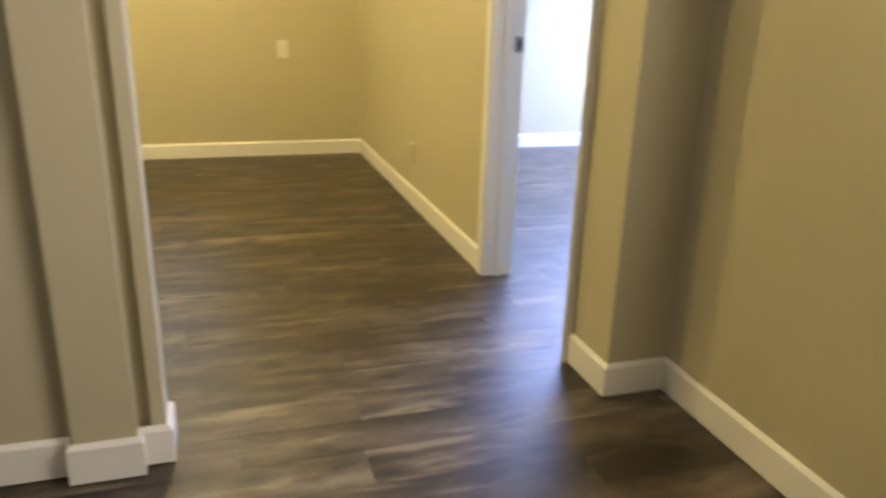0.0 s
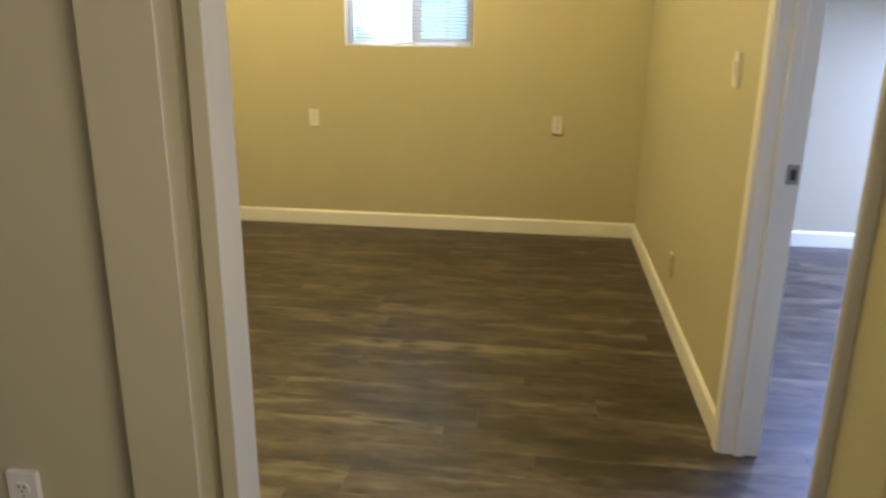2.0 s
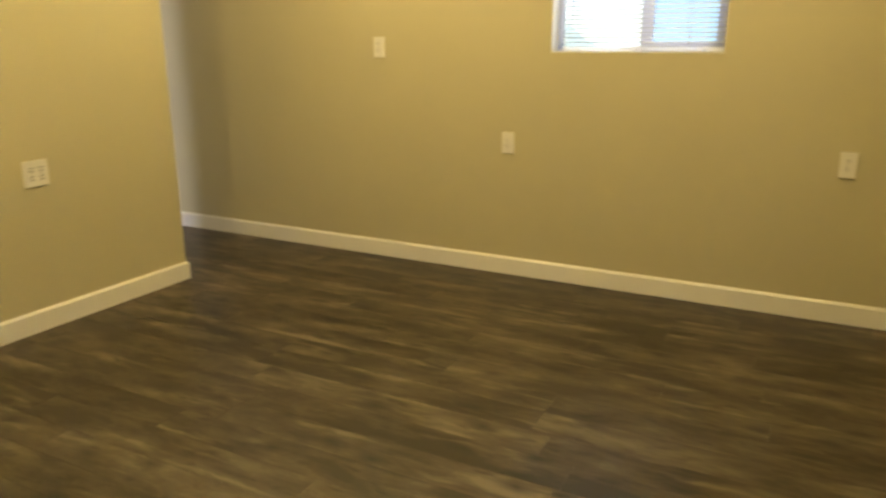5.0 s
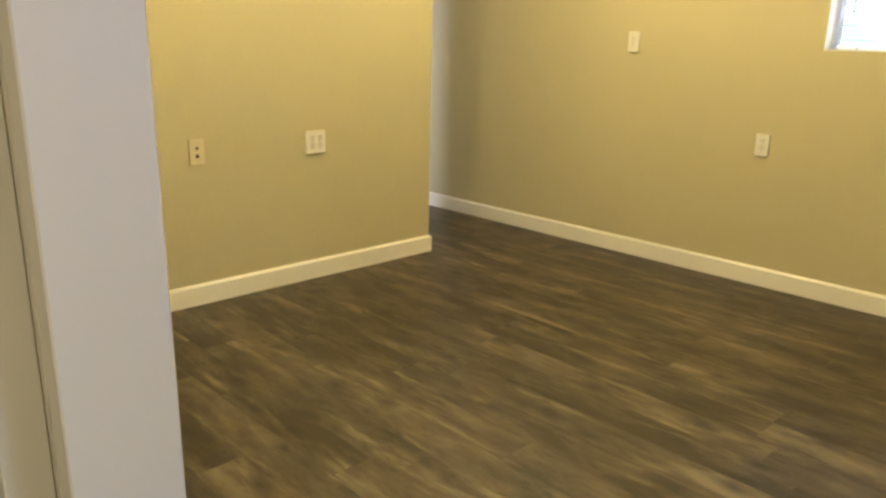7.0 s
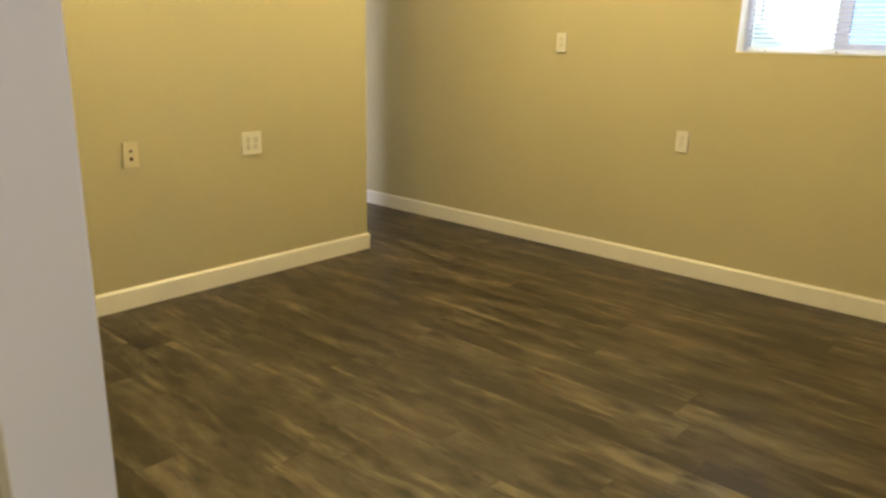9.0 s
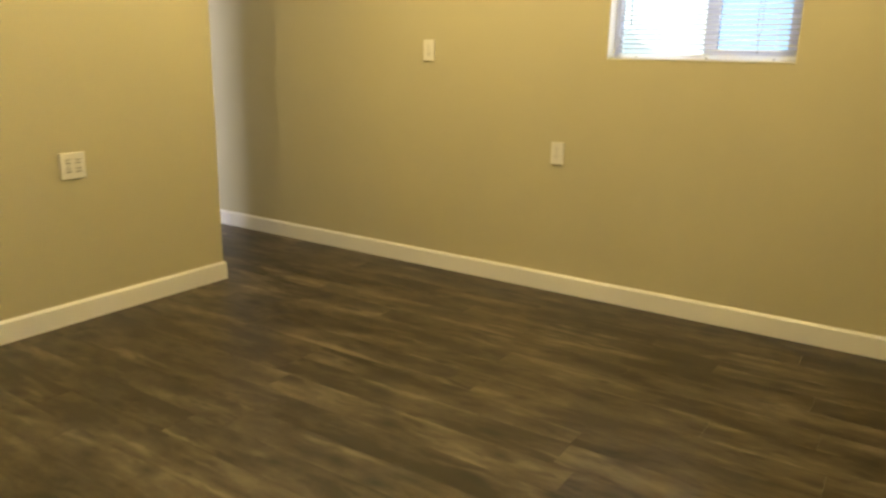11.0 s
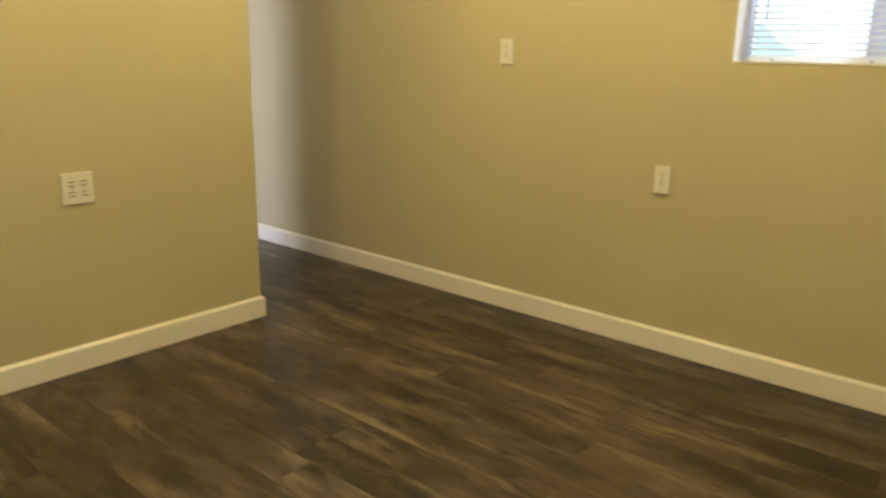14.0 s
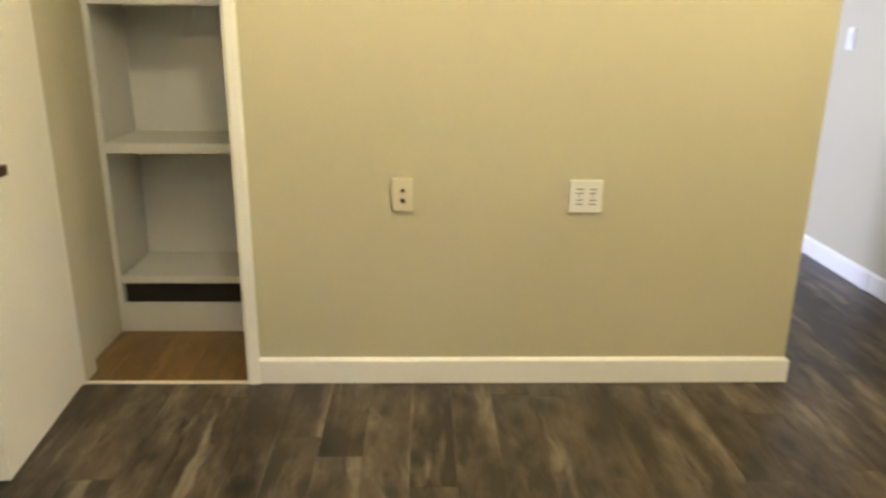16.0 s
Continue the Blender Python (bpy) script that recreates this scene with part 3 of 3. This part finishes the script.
low = [bm.verts.new((x, 0.1240, z)) for x, z in ((-1.940, WZ0 + fr), (-1.748, WZ0 + fr), (-1.845, 1.315), (-1.905, 1.372), (-1.940, 1.385))]
top = [bm.verts.new((v.co.x, 0.1252, v.co.z)) for v in low]
bm.faces.new(low)
bm.faces.new(top[::-1])
for a, b in zip(range(5), (1, 2, 3, 4, 0)):
    bm.faces.new((low[a], top[a], top[b], low[b]))
bmesh.ops.recalc_face_normals(bm, faces=bm.faces[:])
part("film", bm, FILM, window, "pale teal torn corner of film")

# ---- ceiling lamp ----
def flush_lamp(label, x, y, glass, glow_label):
    lamp_ob = thing("ceiling_lamp", label, "lamp", matrix=pose(x, y, CEIL))
    bm = bmesh.new()
    tube(bm, 0.16, 0.15, 0.03, pose(0, 0, -0.0155), 40)
    part("base_ring", bm, NICKEL, lamp_ob)
    bm = bmesh.new()
    bmesh.ops.create_uvsphere(bm, u_segments=32, v_segments=16, radius=0.14)
    bmesh.ops.delete(bm, geom=[v for v in bm.verts if v.co.z > 0.001], context="VERTS")
    for v in bm.verts:
        v.co.z = v.co.z * 0.35 - 0.031
    part("glass_dome", bm, glass, lamp_ob, glow_label, smooth=True)


flush_lamp("unseen round flush ceiling lamp assumed in the hall", *HALL_LAMP, DOME, "warm lit frosted glass")

def downlight(x, y):
    """A small ceiling lamp: a white trim ring with a lit domed lens in it."""
    ob = thing("downlight", "small round white ceiling lamp, lit warm", "lamp", "lamps in the room ceiling", pose(x, y, CEIL))
    ring = bmesh.new()
    rows = [[ring.verts.new((r * math.cos(a), r * math.sin(a), z)) for a in (2 * math.pi * i / 32 for i in range(32))]
            for r, z in ((0.085, -0.0005), (0.084, -0.004), (0.078, -0.007), (0.064, -0.005), (0.062, -0.0005))]
    for low, top in zip(rows, rows[1:]):
        for i in range(32):
            ring.faces.new((low[i], low[(i + 1) % 32], top[(i + 1) % 32], top[i]))
    part("trim_ring", ring, TRIM, ob, smooth=True)
    bm = bmesh.new()
    bmesh.ops.create_uvsphere(bm, u_segments=24, v_segments=12, radius=0.061)
    bmesh.ops.delete(bm, geom=[v for v in bm.verts if v.co.z > 0.001], context="VERTS")
    for v in bm.verts:
        v.co.z = v.co.z * 0.5 - 0.002
    part("lens", bm, DOME, ob, "warm lit frosted lens", smooth=True)


for x, y in DOWNLIGHTS:
    downlight(x, y)

# ---- floors ----
PW, PL = 0.146, 1.22
structure("subfloor", boxes((-7.6, LW - 0.004, SY0, 0, -0.12, -0.02), (LW - 0.004, 2.8, SY0, 0, -0.12, -0.02), (-4.7, 0.3, -8.0, SY0, -0.12, -0.02)),
          UNDERLAY_AND_SHADE, "dark underlay beneath the planks", "floor")
floor = thing("floor", "grey-brown wood-look vinyl plank floor", "floor", kind="structure")


def plank_bm(length, width, depth=0.012, gap=0.0002, edge=0.0006):
    x, y = length / 2 - gap, width / 2 - gap
    bm = bmesh.new()
    low = [bm.verts.new((sx * x, sy * y, -depth)) for sx, sy in ((-1, -1), (1, -1), (1, 1), (-1, 1))]
    mid = [bm.verts.new((sx * x, sy * y, -edge * 0.8)) for sx, sy in ((-1, -1), (1, -1), (1, 1), (-1, 1))]
    top = [bm.verts.new((sx * (x - edge), sy * (y - edge), 0)) for sx, sy in ((-1, -1), (1, -1), (1, 1), (-1, 1))]
    for a, b in ((low, mid), (mid, top)):
        for i in range(4):
            bm.faces.new((a[i], a[(i + 1) % 4], b[(i + 1) % 4], b[i]))
    bm.faces.new(top)
    return bm


whole = mesh_of("plank", plank_bm(PL, PW), PLANK)
stagger = {}
KNOWN = {0: -2.448, -1: -1.37, -2: -1.891, 1: -1.215, -7: -1.21, -6: -0.62, -4: -2.05, 3: -1.42}
rng = random.Random(11)
rest_v, rest_f = [], []
prev = 0.3
for row in range(-41, 15):
    yc = -2.05 + row * PW + PW / 2
    prev = (prev + rng.choice((0.31, 0.44, 0.57, 0.72)) * PL + rng.uniform(-0.06, 0.06)) % PL
    off = (KNOWN[row] % PL) if row in KNOWN else prev
    x = -8.8 + ((off + 8.8) % PL)
    while x < 2.8:
        west, east = (-4.70, 0.30) if yc < -3.70 else (-7.6, 2.8)
        a, b = max(x, west), min(x + PL, east)
        if yc > -0.0 or b - a < 0.02:
            x += PL
            continue
        # the closet has a floor of its own
        if LW - 0.86 < b and a < LW - 0.004 and SY1 - 0.02 < yc < -2.60:
            if b > LW - 0.004:
                a = LW - 0.004
            else:
                b = min(b, LW - 0.864)
        if b - a < 0.02:
            x += PL
            continue
        near = b > -5.6 and a < 2.0 and yc > -4.7
        if near:
            full = abs((b - a) - PL) < 1e-4
            ob = new("plank", whole if full else mesh_of("plank", plank_bm(b - a, PW), PLANK))
            ob.location = ((a + b) / 2, yc, 0)
            ob.parent = floor
        else:
            n = len(rest_v)
            g = 0.0008
            y0, y1 = yc - PW / 2 + g, yc + PW / 2 - g
            rest_v += [(a + g, y0, -0.012), (b - g, y0, -0.012), (b - g, y1, -0.012), (a + g, y1, -0.012),
                       (a + g, y0, 0), (b - g, y0, 0), (b - g, y1, 0), (a + g, y1, 0)]
            rest_f += [(n + 4, n + 5, n + 6, n + 7), (n, n + 1, n + 5, n + 4), (n + 1, n + 2, n + 6, n + 5), (n + 2, n + 3, n + 7, n + 6), (n + 3, n, n + 4, n + 7)]
        x += PL
me = bpy.data.meshes.new("far_planks")
me.from_pydata(rest_v, [], rest_f)
me.materials.append(PLANK)
rest = new("far_planks", me)
rest.parent = floor
tagged(rest, kind="stuff")

closet_floor = thing("closet_floor", "warm brown oak boards on the closet floor", "floor", kind="structure")
x0, x1, bw = -4.62, LW - 0.006, 0.083
n = 0
y = SY1
while y < -2.70:
    w = min(bw, -2.70 - y)
    ob = new("board", mesh_of("board", plank_bm(x1 - x0, w, 0.02), OAK))
    ob.location = ((x0 + x1) / 2, y + w / 2, 0.001)
    ob.parent = closet_floor
    y += bw
